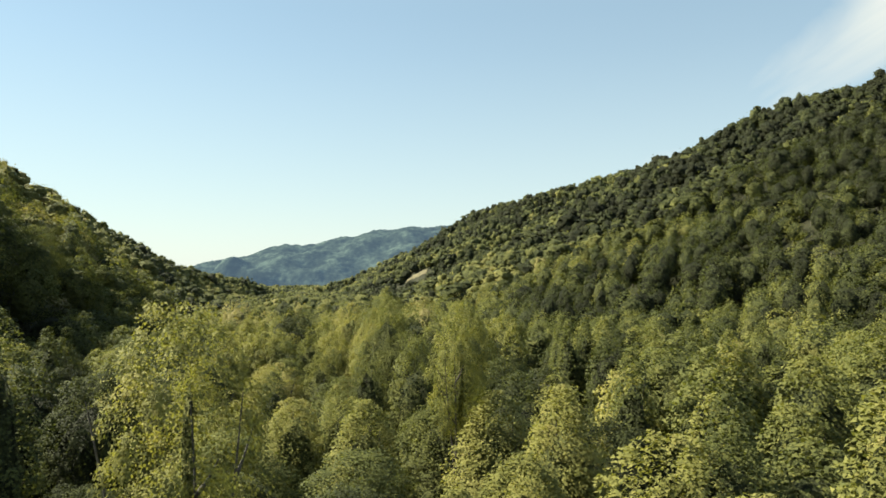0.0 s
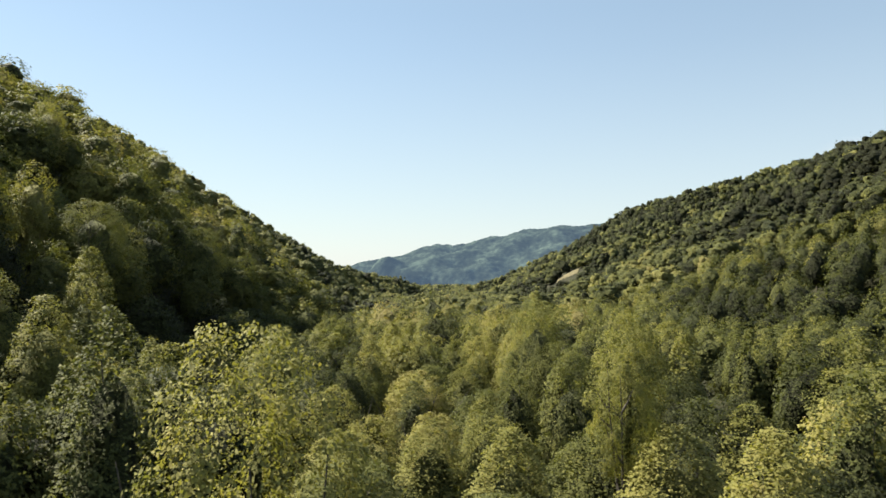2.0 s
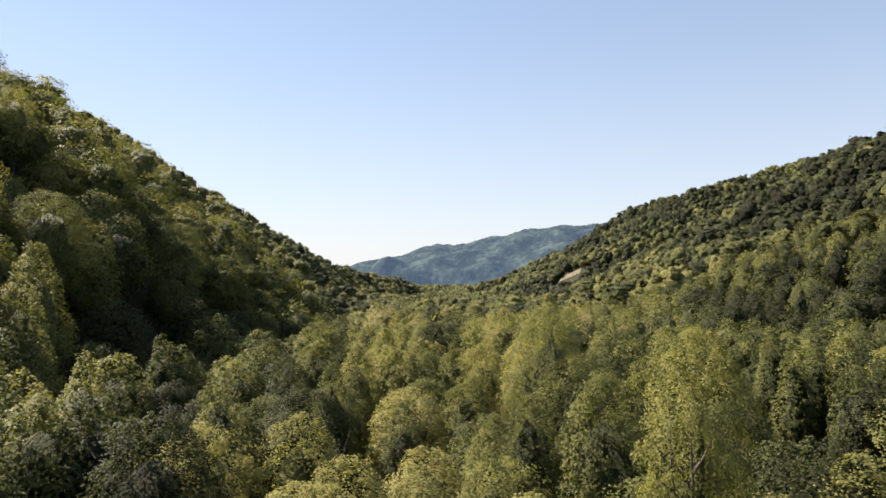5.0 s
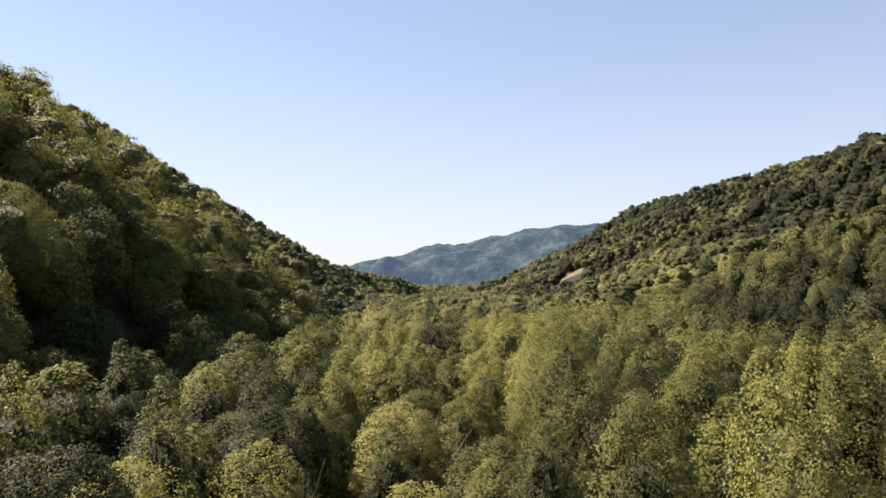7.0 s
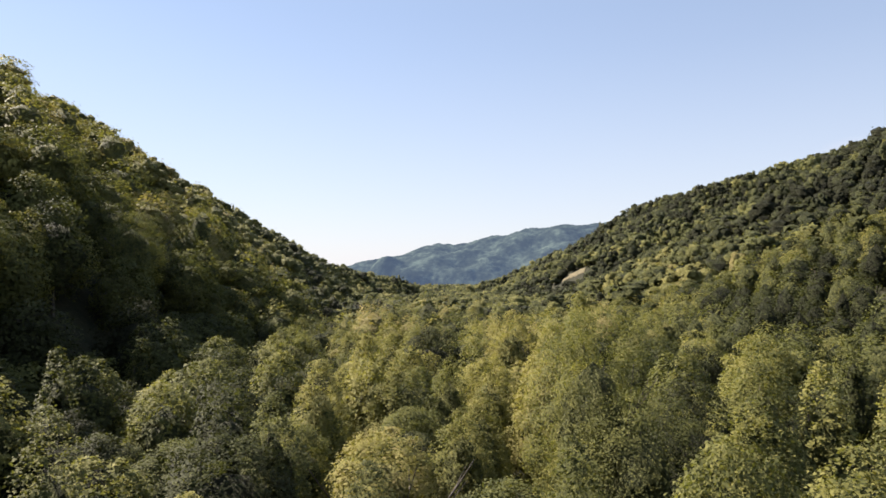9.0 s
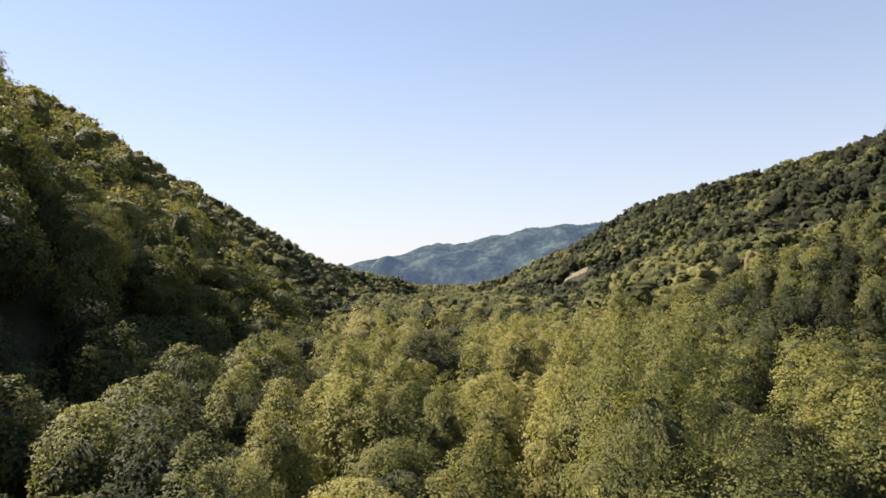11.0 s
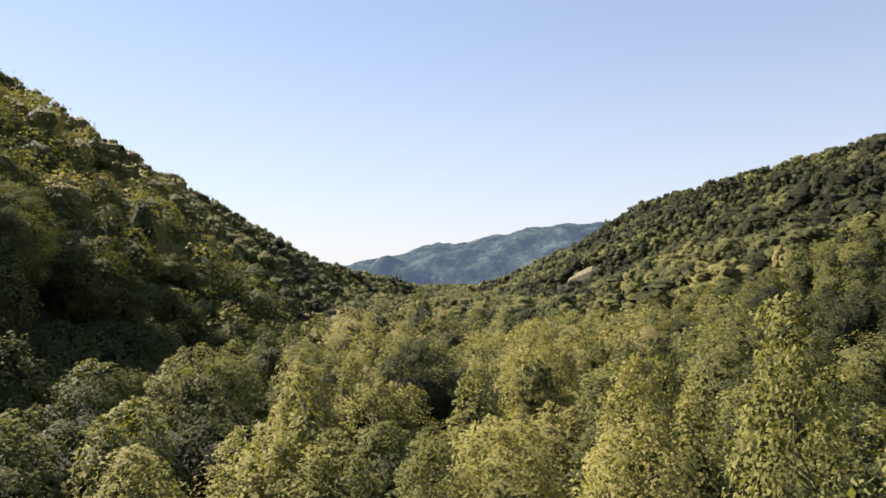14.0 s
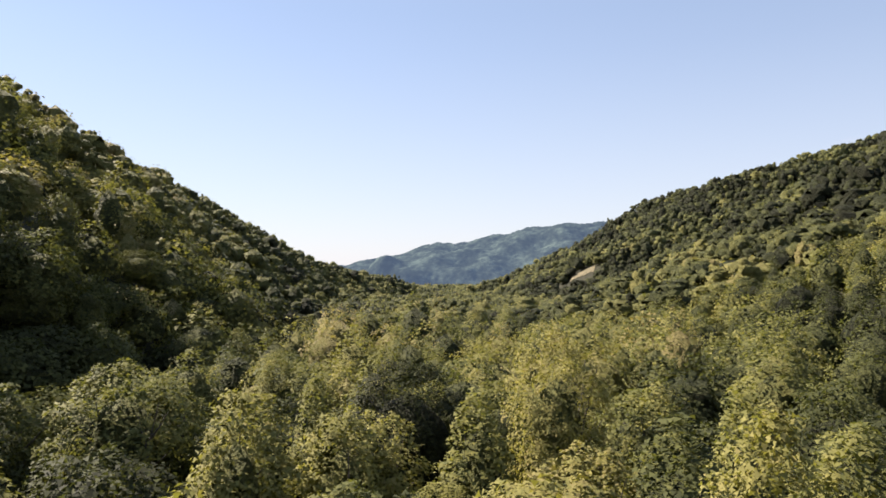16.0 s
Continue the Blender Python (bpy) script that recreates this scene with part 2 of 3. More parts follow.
def far_land(x, y):
    gully = 150 * (rough(x, y, 240) - 0.5) + 60 * (rough(x, y, 90) - 0.5)
    crowns = 4 * rough(x, y, 24) + 7 * rough(y, x, 9)
    back = np.clip((2720 - y) / 260, 0, 1)
    return ridge(x, y, FAR_CREST, 0.46, 6) + gully * back + crowns - 8


# ---------------------------------------------------------------- trees
UP = np.array([0.0, 0.0, 1.0])


def profile(kind, z):
    """The half width of a crown one wide and one high, at the height z."""
    if kind == "cone":
        return 0.5 * np.clip(1 - z, 0, 1) ** 0.85 * np.clip((z + 0.1) / 0.25, 0, 1)
    if kind == "tall":
        return 0.52 * np.clip(1 - z, 0, 1) ** 0.5 * np.clip((z + 0.15) / 0.45, 0, 1) ** 0.6
    if kind == "spread":
        return 0.5 * np.sqrt(np.clip(1 - ((z - 0.32) / 0.68) ** 2, 0, 1))
    return 0.5 * np.sqrt(np.clip(1 - ((z - 0.45) / 0.56) ** 2, 0, 1))


def clumps(r, n, kind, aspect):
    """Centres and radii of the leafy boughs of a crown one wide and one high; aspect: its height over its width."""
    zs = np.linspace(0.0, 1.0, 101)
    share = np.cumsum(profile(kind, zs) + 0.07)
    z = np.interp((np.arange(n) + r.random(n)) / n, share / share[-1], zs)
    ang = np.arange(n) * 2.39996 + r.normal(size=n) * 0.5
    rad = 0.82 / math.sqrt(n) * (0.5 + 0.95 * r.random(n) ** 1.3)
    if kind == "loose":
        rad *= 0.84
    reach = np.maximum(profile(kind, z) - rad * (0.6 if kind == "loose" else 0.75), 0.02) * (r.uniform(0.72, 1.1, n) if kind == "loose" else r.uniform(0.84, 1.06, n))
    z = np.minimum(z, 1 - rad * 0.7 / aspect)
    return np.stack([np.cos(ang) * reach, np.sin(ang) * reach, z], -1), rad


def ico(level):
    bm = bmesh.new()
    bmesh.ops.create_icosphere(bm, subdivisions=level, radius=1.0)
    v = np.array([q.co[:] for q in bm.verts])
    f = np.array([[q.index for q in p.verts] for p in bm.faces])
    bm.free()
    return v, f


ICO = {k: ico(k) for k in (1, 2, 3)}


def crown(r, n, kind, boughs, level, aspect=1.0, fill=0.8, crinkle=0.2):
    """A crown one wide and one high: n leaf places in soft clouds round its boughs, with the way each faces, and the dense body of
    foliage behind them as loose triangles (corners, normals), with a shade of tint for each leaf and each triangle. A crown of few
    boughs is a heap of crinkled lumps instead."""
    c, rad = clumps(r, boughs, kind, aspect)
    squat = np.array([1, 1, 0.86 / aspect])
    tall = np.array([1, 1, aspect])
    hub = np.array([0, 0, 0.28])
    shade = 0.06 * r.normal(size=len(c))
    heap = boughs < 20
    waves = np.stack([r.integers(1, 6, 9), r.normal(0, 9, 9), r.random(9) * math.tau, r.uniform(0.5, 1.2, 9)], -1)

    def swell(ang, z):
        """The uneven outline of the crown, about 1."""
        return 1 + 0.075 * sum(a * np.sin(k * ang + q * z + f) for k, q, f, a in waves)


    def buried(p, own, k):
        out = np.zeros(len(p), bool)
        for j in range(len(c)):
            out |= (np.linalg.norm((p - c[j]) / squat, axis=1) < rad[j] * k) & (own != j)
        return out

    # leaves in clouds round the boughs
    m = int(max(n, 150) * 2.6)
    w = rad ** 2
    b = r.choice(len(c), m, p=w / w.sum())
    d = unit(r.normal(size=(m, 3)) + np.array([0, 0, 0.35]) + 0.8 * unit((c[b] - hub) * tall))
    p = c[b] + d * rad[b, None] * (0.45 + 0.95 * r.random((m, 1)) ** 0.8) * squat
    inner = (np.hypot(p[:, 0], p[:, 1]) < profile(kind, p[:, 2].clip(0, 0.97)) * fill * 0.93) & (p[:, 2] < 0.9)
    keep = np.flatnonzero(~inner & (r.random(m) > 0.6 * buried(p, b, 0.6)))
    if not heap:
        # and leaves on the twigs all over the crown
        k = int(n * 0.4)
        keep = keep[:n - k]
        zs = np.linspace(0, 1, 101)
        share = np.cumsum(profile(kind, zs) + 0.05)
        z = np.interp(r.random(k), share / share[-1], zs)
        ang = r.random(k) * math.tau
        reach = profile(kind, z) * swell(ang, z) * (fill + (1.02 - fill) * r.random(k) ** 0.7)
        q = np.stack([np.cos(ang) * reach, np.sin(ang) * reach, z], -1)
        p, b = np.concatenate([p[keep], q]), np.concatenate([b[keep], r.integers(0, len(c), k)])
        d = np.concatenate([d[keep], unit((q - hub) * tall)])
    else:
        p, d, b = p[keep[:n]], d[keep[:n]], b[keep[:n]]

    u, f = ICO[level]
    if heap:
        own = np.repeat(np.arange(len(c)), len(f))
        bump = fill * (1 + crinkle * (2 * r.random((len(c), len(u))) - 1))
        v = c[:, None] + u[None] * (rad[:, None] * bump)[..., None] * squat
        tri = v[:, f].reshape(-1, 3, 3)
        mid = tri.mean(1)
        out = ~buried(mid, own, 0.8 * fill) & (mid[:, 2] > 0.02)
        tri, own, mid = tri[out], own[out], mid[out]
        away = unit((mid - c[own]) / squat)
        dark = shade[own]
    else:
        z = 0.03 + 0.93 * np.arccos(-u[:, 2].clip(-1, 1)) / math.pi
        wide = profile(kind, z) * swell(np.arctan2(u[:, 1], u[:, 0]), z) * fill * (1 + crinkle * (2 * r.random(len(u)) - 1))
        way = u[:, :2] / np.maximum(np.hypot(u[:, 0], u[:, 1]), 1e-6)[:, None]
        v = np.concatenate([way * wide[:, None], (z * (0.76 + 0.12 * fill))[:, None]], -1)
        tri = v[f]
        mid = tri.mean(1)
        away = unit((mid - hub) * tall)
        dark = 0.06 * r.normal(size=len(tri))
    face = unit(np.cross((tri[:, 1] - tri[:, 0]) * tall, (tri[:, 2] - tri[:, 0]) * tall))
    face *= np.sign((face * away).sum(1, keepdims=True) + 1e-6)
    nor = unit(0.55 * face + 0.45 * away + 0.7 * unit((mid - hub) * tall))

    every = np.concatenate([p, mid])
    lo, hi = np.percentile(every, 0.7, axis=0), np.percentile(every, 99.3, axis=0)
    shift, size = np.array([*(lo + hi)[:2] / 2, lo[2]]), hi - lo
    p, tri = (p - shift) / size, (tri - shift) / size
    d = unit(0.5 * d + 0.9 * unit((p - hub) * tall))
    return p, d, shade[b], tri, nor, dark


def blades(r, p, d, size, jitter, kite):
    """Leaves at p that face about d: kites of two triangles, or single triangles. Metres."""
    n = len(p)
    nor = unit(d + 0.3 * UP + jitter * r.normal(size=(n, 3)))
    a = unit(np.cross(nor, r.normal(size=(n, 3))))
    b = np.cross(nor, a)
    s = (size * (0.65 + 0.7 * r.random(n)))[:, None]
    if kite:
        v = np.stack([p - a * s * 0.5, p - b * s * 0.36 - a * s * 0.05 - nor * s * 0.08, p + a * s * 0.55, p + b * s * 0.36 - a * s * 0.05 - nor * s * 0.08], 1)
        f = np.arange(n * 4).reshape(n, 4)
    else:
        v = np.stack([p - a * s * 0.5 - b * s * 0.35, p + a * s * 0.5 - b * s * 0.3, p + b * s * 0.6], 1)
        f = np.arange(n * 3).reshape(n, 3)
    soft = unit(unit(d) + 0.5 * nor)
    return v.reshape(-1, 3), f, np.repeat(soft, v.shape[1], axis=0)


def tube(points, radii, sides=5):
    """A tapered limb along points. Returns verts and quad faces."""
    pts = np.asarray(points, float)
    way = unit(np.gradient(pts, axis=0))
    side = unit(np.cross(way, np.array([0.31, 0.95, 0.05])))
    other = np.cross(way, side)
    ang = np.arange(sides) / sides * math.tau
    v = pts[:, None] + np.asarray(radii)[:, None, None] * (np.cos(ang)[None, :, None] * side[:, None] + np.sin(ang)[None, :, None] * other[:, None])
    i = np.arange(len(pts) * sides).reshape(len(pts), sides)
    j = np.roll(i, -1, axis=1)
    f = np.stack([i[:-1], j[:-1], j[1:], i[1:]], -1).reshape(-1, 4)
    return v.reshape(-1, 3), f


def join(pieces):
    vs, fs, o = [], [], 0
    for v, f in pieces:
        vs.append(v); fs.append(f + o); o += len(v)
    return np.concatenate(vs), np.concatenate(fs)


def part(name, me, parent, label=""):
    ob = tagged(new(name, me), label)
    ob.parent = parent
    return ob


def tree(seed, kind, height, width, bare, tint, leaves, size, kite=True, boughs=34, stems=1, label=""):
    """A broadleaved tree of that height and crown width; bare: the height of the lowest leaves."""
    r = np.random.default_rng(seed)
    root = tagged(new("tree"), label, "tree", "trees of the valley")
    aspect = (height - bare) / width
    p, d, ls, tri, tn, cs = crown(r, leaves, kind, int(boughs * max(1.0, aspect) ** 0.7), 3, aspect, 0.08 if stems > 2 else 0.42 if kind == "loose" else 0.62, 0.22)
    span, foot = np.array([width, width, height - bare]), np.array([0, 0, bare])
    v, f, nor = blades(r, p * span + foot, d, size, 0.5, kite)
    k = 4 if kite else 3
    # core tinted 0.16 darker: painted shade among the inner leaves
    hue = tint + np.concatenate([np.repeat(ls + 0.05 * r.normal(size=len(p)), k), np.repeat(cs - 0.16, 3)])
    if kite:
        f = np.concatenate([f[:, [0, 1, 2]], f[:, [0, 2, 3]]])
    cf = np.arange(len(tri) * 3).reshape(-1, 3)
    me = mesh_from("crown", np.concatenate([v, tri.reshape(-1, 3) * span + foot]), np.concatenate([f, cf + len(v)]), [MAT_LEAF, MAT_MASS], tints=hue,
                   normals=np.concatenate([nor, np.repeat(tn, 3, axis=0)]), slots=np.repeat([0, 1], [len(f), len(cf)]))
    part("crown", me, root)
    pieces = []
    for s in range(stems):
        lean = r.normal(size=2) * (0.35 + 0.8 * (stems > 1))
        zs = np.linspace(-0.6, height * 0.86, 7)
        sway = np.cumsum(r.normal(size=(7, 2)) * 0.13, axis=0)
        line = np.stack([sway[:, 0] + lean[0] * zs / height * 1.8, sway[:, 1] + lean[1] * zs / height * 1.8, zs], -1)
        thick = (0.022 if stems == 1 else 0.014) * height
        pieces.append(tube(line, np.linspace(thick, 0.025, 7) * np.array([1.35, 1, 1, 1, 1, 1, 1])))
        for b in range(9 if stems == 1 else 5):
            u = 0.3 + 0.55 * r.random()
            base = np.array([np.interp(u, np.linspace(0, 1, 7), line[:, q]) for q in range(3)])
            ang = r.random() * math.tau
            reach = width * 0.36 * (1.15 - u * 0.7)
            tip = base + np.array([math.cos(ang) * reach, math.sin(ang) * reach, reach * (0.7 + 0.5 * r.random())])
            mid = (base + tip) / 2 + np.array([0, 0, -0.08 * reach])
            pieces.append(tube(np.stack([base, mid, tip]), [thick * 0.42, thick * 0.25, 0.015], 4))
    part("trunk", mesh_from("trunk", *join(pieces), [MAT_BARK], smooth=True), root, "grey-brown bark on a tapered trunk with limbs")
    return root


def set_down(proto, x, y, scale=1.0, turn=0.0, tall=1.0):
    """A copy of a tree with its foot on the ground."""
    z = float(land(x, y)) - 0.15
    m = pose(x, y, z, 0, 0, turn) @ Matrix.Diagonal((scale, scale, scale * tall, 1))
    return copy_thing(proto, m)


FORMS = ("round", "tall", "spread", "loose", "tall", "round")


def woods(name, seed, x, y, height, width, tints, leaves, size, level, label, boughs=24, trunks=True, clear=0.24, kinds=FORMS, crinkle=0.26, fill=0.68):
    """Many trees as one body of foliage: each a heap of crinkled boughs with leaves standing off it."""
    r = np.random.default_rng(seed)
    n = len(x)
    z = land(x, y)
    aspect = float(np.mean(height * (1 - clear) / width))
    shapes = [crown(np.random.default_rng(seed * 50 + k), leaves, kinds[k % len(kinds)], boughs + k % 4, level, aspect, fill, crinkle) for k in range(24)]
    which = r.integers(0, len(shapes), n)
    vs, ts, ns, slot = [], [], [], []
    for k, (p, d, ls, tri, tn, cs) in enumerate(shapes):
        own = np.flatnonzero(which == k)
        if not len(own):
            continue
        ang = r.random(len(own)) * math.tau
        ca, sa = np.cos(ang)[:, None], np.sin(ang)[:, None]

        def turn(q):
            return np.stack([q[None, :, 0] * ca - q[None, :, 1] * sa, q[None, :, 0] * sa + q[None, :, 1] * ca, np.broadcast_to(q[None, :, 2], (len(own), len(q)))], -1)

        bare = clear * height[own]
        span = np.stack([width[own], width[own], height[own] - bare], -1)[:, None, :]
        foot = np.stack([x[own], y[own], z[own] + bare], -1)[:, None, :]
        if len(p):
            v, f, nor = blades(r, (turn(p) * span + foot).reshape(-1, 3), turn(d).reshape(-1, 3), np.repeat(size * width[own] / width.mean(), len(p)), 0.4, False)
            vs.append(v); ns.append(nor); slot.append(np.zeros(len(f), int))
            ts.append(np.repeat((tints[own, None] + ls[None]).ravel(), 3))
        vs.append((turn(tri.reshape(-1, 3)) * span + foot).reshape(-1, 3)); ns.append(turn(np.repeat(tn, 3, axis=0)).reshape(-1, 3))
        # cores get a lower tint, which paints in shade behind the leaves
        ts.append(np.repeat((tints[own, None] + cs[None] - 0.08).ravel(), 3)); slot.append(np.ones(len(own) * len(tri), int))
    vs = np.concatenate(vs)
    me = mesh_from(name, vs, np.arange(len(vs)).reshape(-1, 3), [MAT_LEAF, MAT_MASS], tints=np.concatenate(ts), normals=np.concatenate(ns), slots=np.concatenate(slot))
    ob = tagged(new(name, me), label, "woods", kind="stuff")
    if trunks:
        a = np.arange(3) / 3 * math.tau
        rad = 0.016 * height
        low = np.stack([x[:, None] + rad[:, None] * np.cos(a), y[:, None] + rad[:, None] * np.sin(a), np.repeat(z[:, None] - 0.5, 3, 1)], -1)
        high = np.stack([x[:, None] + 0.2 * rad[:, None] * np.cos(a), y[:, None] + 0.2 * rad[:, None] * np.sin(a), np.repeat((z + height * 0.8)[:, None], 3, 1)], -1)
        v = np.concatenate([low, high], 1).reshape(-1, 3)
        i = np.arange(n)[:, None] * 6
        f = np.concatenate([i + np.array([[0, 1, 4, 3]]), i + np.array([[1, 2, 5, 4]]), i + np.array([[2, 0, 3, 5]])])
        t = new(name + "_trunks", mesh_from(name + "_trunks", v, f, [MAT_BARK], smooth=True))
        tagged(t, "bare grey-brown trunks under the leaves of the woods", "tree trunks", kind="stuff")
    return ob


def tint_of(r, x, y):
    """Stands of trees: yellow-green on the sunny valley floor; darker tints paint in shade at the left slope's foot, on
    the right and on the far hill.
    """
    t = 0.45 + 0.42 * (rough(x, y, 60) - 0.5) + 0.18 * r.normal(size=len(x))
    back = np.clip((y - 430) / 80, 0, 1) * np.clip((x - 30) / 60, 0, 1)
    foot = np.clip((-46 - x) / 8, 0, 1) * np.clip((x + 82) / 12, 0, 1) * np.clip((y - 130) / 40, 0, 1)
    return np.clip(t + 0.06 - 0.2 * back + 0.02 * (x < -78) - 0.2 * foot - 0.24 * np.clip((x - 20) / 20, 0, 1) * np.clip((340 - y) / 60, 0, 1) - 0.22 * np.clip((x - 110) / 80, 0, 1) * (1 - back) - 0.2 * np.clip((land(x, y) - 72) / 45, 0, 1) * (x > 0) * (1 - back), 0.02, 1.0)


def scatter(seed, x0, x1, y0, y1, gap):
    r = np.random.default_rng(seed)
    gx, gy = np.meshgrid(np.arange(x0, x1, gap), np.arange(y0, y1, gap * 0.87))
    gx = gx + (np.arange(gx.shape[0]) % 2)[:, None] * gap / 2
    gx, gy = gx.ravel(), gy.ravel()
    return gx + r.uniform(-0.36, 0.36, gx.size) * gap, gy + r.uniform(-0.36, 0.36, gy.size) * gap


def hidden(x, y, top):
    """True where the land stands before a tree top for the whole flight."""
    out = np.ones(len(x), bool)
    for ey, ez in ((0, 60), (50, 59), (105, 57)):
        shut = np.zeros(len(x), bool)
        for s in np.linspace(0.3, 0.97, 26):
            shut |= land(x * s, ey + (y - ey) * s) + 6 > ez + (top - ez) * s
        out &= shut
    return out


# ---------------------------------------------------------------- the trees by the flight line
KINDS = [  # seed, form, height, width, lowest leaves, tint, stems, label
    (11, "loose", 20.0, 7.6, 10.0, 0.68, 3, "tall many-stemmed tree with loose yellow-green leaves"),
    (12, "round", 12.0, 7.0, 1.6, 0.46, 1, "broad round-crowned tree with mid-green leaves"),
    (13, "tall", 13.5, 5.8, 1.8, 0.58, 1, "slender upright tree with yellow-green leaves"),
    (14, "tall", 14.0, 5.0, 1.0, 0.36, 1, "slender pointed tree with dense green leaves"),
    (15, "loose", 11.5, 6.8, 1.5, 0.74, 2, "tree with pale olive leaves and thin grey limbs"),
    (16, "round", 11.0, 7.4, 1.2, 0.14, 1, "dense dark green tree with a round crown"),
    (17, "tall", 12.5, 6.6, 1.5, 0.66, 1, "leafy tree with light yellow-green foliage"),
    (18, "loose", 17.0, 9.5, 5.0, 0.53, 2, "large spreading tree with deep green leaves"),
]
FINE, PLAIN = [], []
for k, (seed, form, h, w, bare, tint, stems, label) in enumerate(KINDS):
    area = w * (w + h - bare) / 110
    if k == 0:
        FINE.append(tree(seed, form, h, w, bare, tint, 20000, 0.14, stems=stems, boughs=60, label=label))
    else:
        FINE.append(tree(seed, form, h, w, bare, tint, int(15000 * area), 0.125 if k == 7 else 0.148, k == 7, stems=stems, boughs=70, label=label))
    PLAIN.append(tree(seed + 40, form, h, w, bare, tint, int(5200 * area), 0.26, False, stems=stems, boughs=60, label=label))
    for j, p in enumerate((FINE[-1], PLAIN[-1])):
        x, y = -34 + 9.5 * k, -42 - 12 * j
        p.location = (x, y, float(land(x, y)) - 0.15)

# trees that stand out: kind, x, y, level of the top, width
# dark kind 5 well off to either side paints in shade that falls there
MARKED = [
    (0, -5.9, 28.0, 58.5, 0.8), (3, -24.5, 55, 57, 1.5), (0, 11.4, 57.5, 56.8, 0.72), (1, 10, 74, 52, 0.95), (3, 4.6, 77, 51.2, 0.95),
    (3, 6.2, 85, 48.3, 1.1), (7, 8.5, 95, 55.7, 1.0), (5, 17, 99, 50, 1.15), (6, 10.3, 109.5, 56.2, 0.9), (2, 22.4, 100, 52.8, 1.3), (6, 9.5, 127, 52, 1.1), (4, 8, 121, 49.5, 1.2),
    (4, 2.3, 129, 47.7, 1.2), (5, -6.3, 174, 47, 1.7), (2, 26, 112, 50.5, 1.4), (5, 24.4, 90, 46, 1.3), (5, -38, 109, 45, 1.3),
    (5, -30, 102, 45, 1.2), (1, -26.3, 131, 40.5, 1.1), (4, -15, 134, 46.2, 1.3), (4, -9.2, 120, 40.5, 1.1), (2, -25, 193, 45, 1.4), (3, -38.7, 172, 44.6, 1.2),
    (5, 40, 147, 45, 1.4), (4, -2, 153, 41.3, 1.2), (2, -44.3, 155, 43, 1.2), (4, 7.5, 164, 51, 1.3),
    (2, -50, 251, 43, 1.5), (1, -32, 218, 42.5, 1.4), (1, -52, 222, 38.6, 1.3), (6, -42, 262, 39, 1.3),
    (7, -72.5, 191, 70.4, 1.5), (7, -74.5, 141, 73, 1.6), (7, -77, 259, 60.4, 1.4),
    # light-leaved kinds paint in the sun on this part of the left slope
    (2, -57, 108, 58.5, 1.6), (6, -50, 88, 56.5, 1.5), (6, -63, 120, 63, 1.6), (2, -62, 96, 60, 1.5),
]
CREEK = [(72, 25), (54, 62), (44, 96), (40.5, 107), (40, 122), (45, 145), (51, 185), (60, 260)]


def off_line(x, y, line):
    d = np.full(np.shape(x), 1e9)
    for (ax, ay), (bx, by) in zip(line, line[1:]):
        s = np.clip(((x - ax) * (bx - ax) + (y - ay) * (by - ay)) / ((bx - ax) ** 2 + (by - ay) ** 2), 0, 1)
        d = np.minimum(d, np.hypot(x - ax - s * (bx - ax), y - ay - s * (by - ay)))
    return d


tx, ty = scatter(21, -200, 330, -78, 420, 9.3)
r = np.random.default_rng(5)
free = (off_line(tx, ty, CREEK) > np.where((ty > 145) & (ty < 200), 8.0, 3.3)) & (off_line(tx, ty, [(32, 86), (40.5, 107)]) > 7) & (r.random(len(tx)) < np.where(tx > -46, 1.0, np.where((tx > -73) & (tx < -56) & (ty > 95) & (ty < 250), 0.6, 0.64)))
for kind, x, y, top, wide in MARKED:
    h, w = KINDS[kind][2:4]
    tall = (top - float(land(x, y))) / h
    set_down(FINE[kind], x, y, wide, (x * 37 + y * 11) % 360, tall / wide)
    free &= np.hypot(tx - x, ty - y) > w * wide * 0.5
tx, ty = tx[free], ty[free]
off = np.hypot(tx, np.maximum(np.maximum(ty - 105, -ty), 0))

# singly standing trees of the near valley floor and the feet of the slopes
near = (ty > 12) & (off < 20 + 54 * np.clip((ty - 10) / 60, 0, 1)) & (tx < 45 + 0.85 * ty) & (tx > -30 - 0.7 * ty)
# shares of kinds; mostly dark ones on both sides paint in the shade there
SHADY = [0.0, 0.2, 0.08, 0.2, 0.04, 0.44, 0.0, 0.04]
SHADY_RIGHT = [0.0, 0.2, 0.1, 0.19, 0.06, 0.4, 0.02, 0.03]
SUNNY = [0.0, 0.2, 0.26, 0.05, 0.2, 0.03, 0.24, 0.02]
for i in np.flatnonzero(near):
    k = r.choice(len(KINDS), p=SHADY if tx[i] < -17 else SHADY_RIGHT if tx[i] > 17 else SUNNY)
    wide = r.uniform(1.02, 1.45)
    tall = r.uniform(0.95, 1.2) if abs(tx[i]) < 12 and ty[i] < 120 else r.uniform(1.05, 1.5)
    # deep shade at the lower left, painted in with low dark trees only
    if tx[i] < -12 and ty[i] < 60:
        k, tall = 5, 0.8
    tall = min(tall, 18.5 / KINDS[k][2]) / wide
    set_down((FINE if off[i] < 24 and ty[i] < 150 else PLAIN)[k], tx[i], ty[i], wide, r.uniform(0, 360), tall)

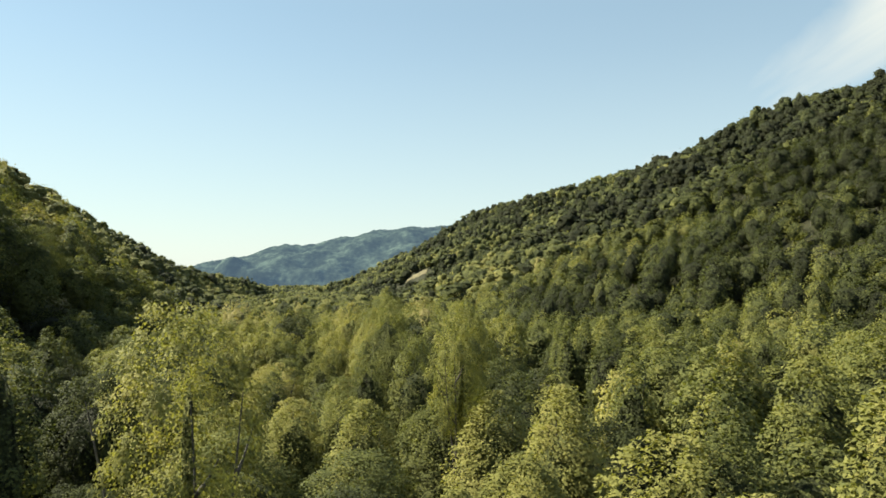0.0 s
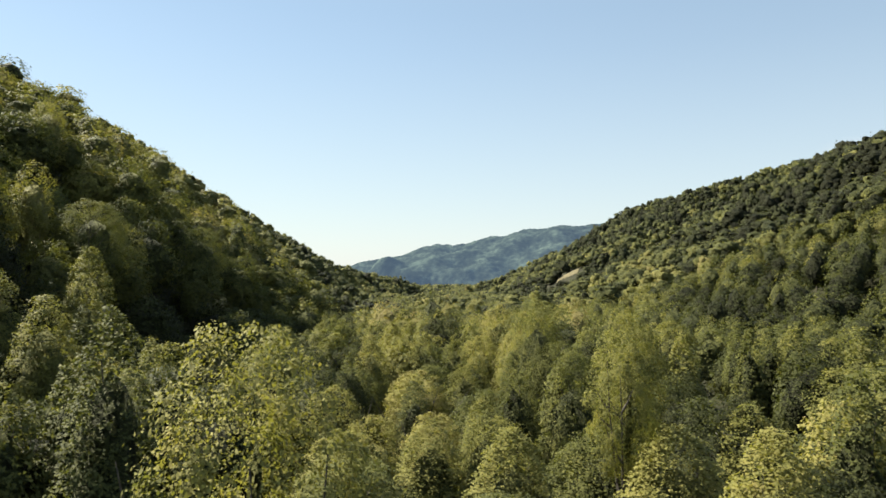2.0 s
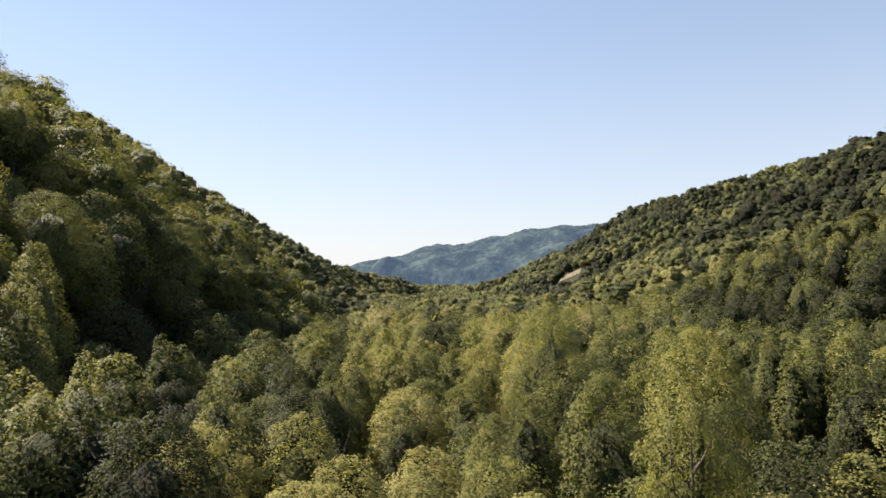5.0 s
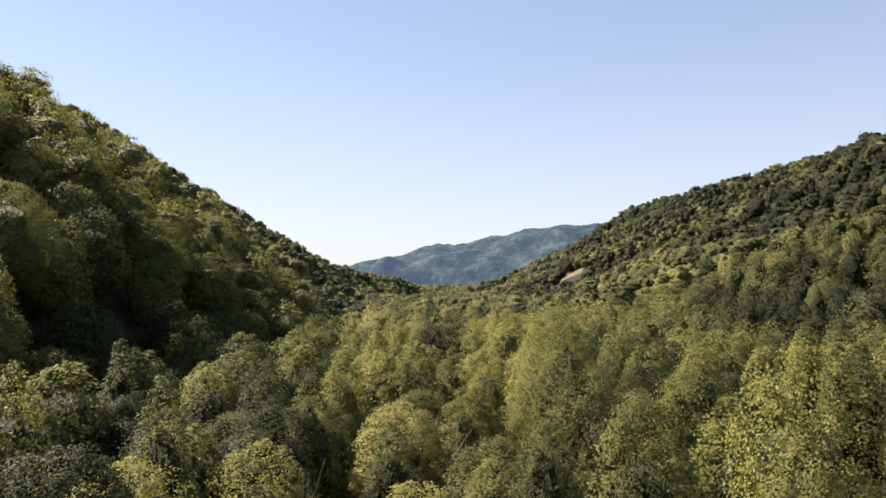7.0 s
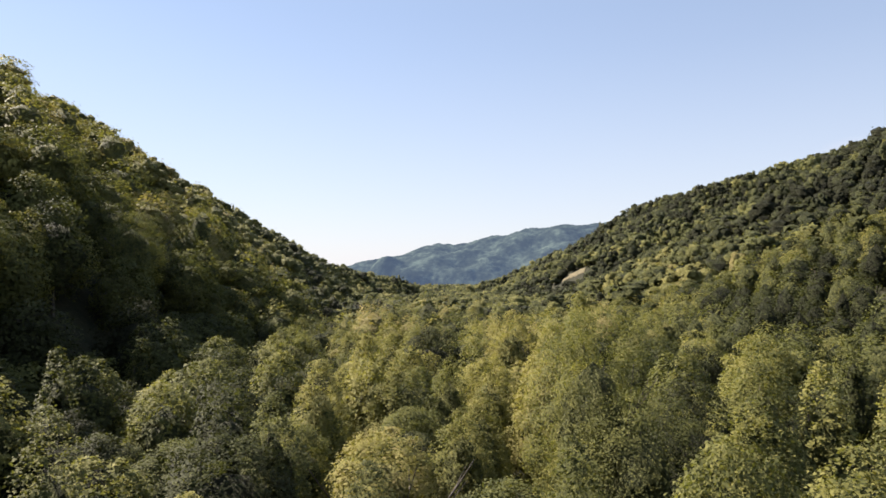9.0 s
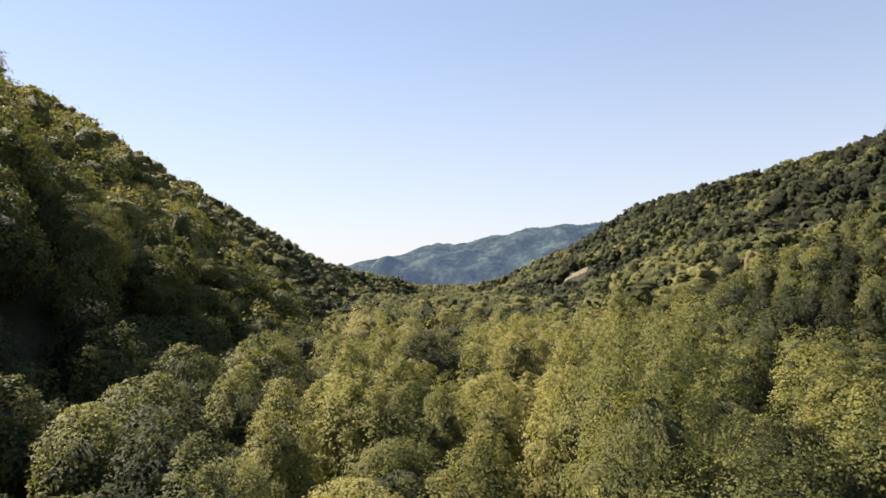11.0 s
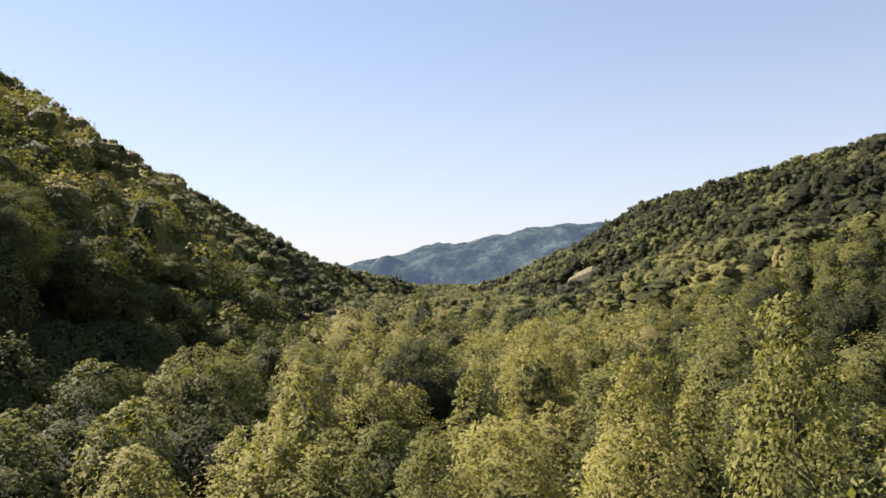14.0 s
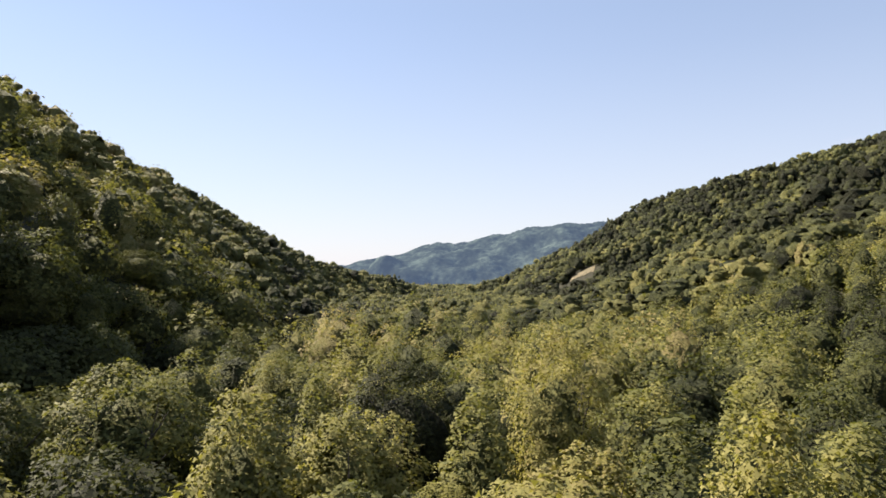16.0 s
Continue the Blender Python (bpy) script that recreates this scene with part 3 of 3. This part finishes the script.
# ---------------------------------------------------------------- the woods beyond
inside = (ty > 12) & (tx < 55 + 0.95 * ty) & (tx > -40 - 0.72 * ty) & (ty < 330)
rest = ~near & inside
mx, my, mo = tx[rest], ty[rest], off[rest]
mh = (13.0 + 2.6 * r.normal(size=len(mx))).clip(7, 19) * np.where(mx < -46, r.uniform(0.82, 1.18, len(mx)) * np.where(mx < -140, 0.78, 1.0), 1.0) * np.where(rough(mx, my, 25) > 0.62, 1.2, 1.0)
mw = np.exp(r.normal(np.log(9.2), 0.24, len(mx))).clip(5.5, 13) * np.where(mx < -46, 1.35, 1.0)
seen = ~hidden(mx, my, land(mx, my) + mh)
tiers = [("steep_slope_woods", (mo < 150) & (mx < -44), 4200, 0.42, 3, 50, "dark broadleaved woods on the steep shaded slope"),
         ("valley_woods", (mo < 120) & (mx >= -44), 2000, 0.38, 3, 46, "dense mixed broadleaved woods in sunlit greens"),
         ("slope_woods", ((mo >= 120) & (mx >= -44)) | (mo >= 150), 720, 0.54, 2, 28, "mixed broadleaved woods climbing the valley sides")]
for j, (name, part_of, leaves, size, level, boughs, label) in enumerate(tiers):
    q = part_of & seen
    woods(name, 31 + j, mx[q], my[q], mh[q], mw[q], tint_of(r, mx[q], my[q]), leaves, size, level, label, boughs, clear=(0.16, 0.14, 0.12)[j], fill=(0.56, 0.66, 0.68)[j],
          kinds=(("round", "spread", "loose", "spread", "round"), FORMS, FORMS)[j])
# the woods go on behind the start and beyond the crests
unseen = np.concatenate([np.stack([mx[~seen], my[~seen]], -1), np.stack([tx[~inside & (ty < 330)], ty[~inside & (ty < 330)]], -1)])
unseen = unseen[(np.hypot(unseen[:, 0], unseen[:, 1]) > 9) & ~((unseen[:, 1] < -34) & (np.abs(unseen[:, 0]) < 42))]
ox, oy = unseen.T
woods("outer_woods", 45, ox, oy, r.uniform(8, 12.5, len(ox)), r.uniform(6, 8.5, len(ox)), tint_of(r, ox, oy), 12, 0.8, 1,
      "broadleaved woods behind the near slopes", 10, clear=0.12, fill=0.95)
fx, fy = scatter(22, -420, 900, 330, 2250, 9.2)
ok = (fx < 60 + 0.95 * fy) & (fx > -60 - 0.75 * fy) & ((fy < 1400) | (np.abs(fx - 40) < 330)) & (r.random(len(fx)) < np.where(fy > 1400, 0.45, 1))
ok &= off_line(fx, fy, [(110, 838), (122, 835), (136, 832)]) > 15
fx, fy = fx[ok], fy[ok]
fh = (11.6 + 2.2 * r.normal(size=len(fx))).clip(6, 19)
fw = np.exp(r.normal(np.log(10.6), 0.22, len(fx))).clip(6, 16)
seen = ~hidden(fx, fy, land(fx, fy) + fh)
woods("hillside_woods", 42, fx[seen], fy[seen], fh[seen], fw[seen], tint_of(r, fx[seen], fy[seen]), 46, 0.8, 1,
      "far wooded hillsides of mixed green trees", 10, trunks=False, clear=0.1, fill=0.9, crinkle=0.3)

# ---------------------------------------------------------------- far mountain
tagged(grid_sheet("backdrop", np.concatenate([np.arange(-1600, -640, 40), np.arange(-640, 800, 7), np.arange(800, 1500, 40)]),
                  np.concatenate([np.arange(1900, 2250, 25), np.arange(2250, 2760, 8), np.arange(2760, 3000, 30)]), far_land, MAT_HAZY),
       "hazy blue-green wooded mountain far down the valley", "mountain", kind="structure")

# ---------------------------------------------------------------- creek and bare bank
def ribbon(name, line, half, lift, mat, steps=60, seed=0):
    """A strip of uneven width that lies on the land."""
    r = np.random.default_rng(seed)
    pts = np.array(line, float)
    at = np.concatenate([[0], np.cumsum(np.hypot(*np.diff(pts, axis=0).T))])
    u = np.linspace(0, at[-1], steps)
    c = np.stack([np.interp(u, at, pts[:, 0]), np.interp(u, at, pts[:, 1])], -1)
    way = unit(np.gradient(c, axis=0))
    side = np.stack([-way[:, 1], way[:, 0]], -1)
    cross = np.linspace(-1, 1, 7)
    w = half * (0.75 + 0.5 * r.random(steps))
    q = c[:, None] + side[:, None] * (cross[None, :, None] * w[:, None, None])
    z = land(q[..., 0], q[..., 1]) + lift - 0.05 * np.abs(cross)[None] ** 2
    v = np.concatenate([q, z[..., None]], -1).reshape(-1, 3)
    i = np.arange(len(v)).reshape(steps, 7)
    f = np.stack([i[:-1, :-1], i[:-1, 1:], i[1:, 1:], i[1:, :-1]], -1).reshape(-1, 4)
    return new(name, mesh_from(name, v, f, [mat], smooth=True))


tagged(ribbon("creek_bed", CREEK, 1.6, 0.12, MAT_GRAVEL, seed=3), "pale gravel bed of a small creek among the trees", "creek bed", kind="structure")
tagged(ribbon("water", CREEK, 0.9, 0.2, MAT_WATER, seed=4), "shallow clear creek water over gravel", "creek", kind="structure")
BANK = [(112, 850), (123, 846), (136, 842)]
tagged(ribbon("bare_bank", BANK, 7, 0.5, MAT_EARTH, 24, seed=5), "bare tan earth clearing on the far hillside", "clearing", kind="structure")
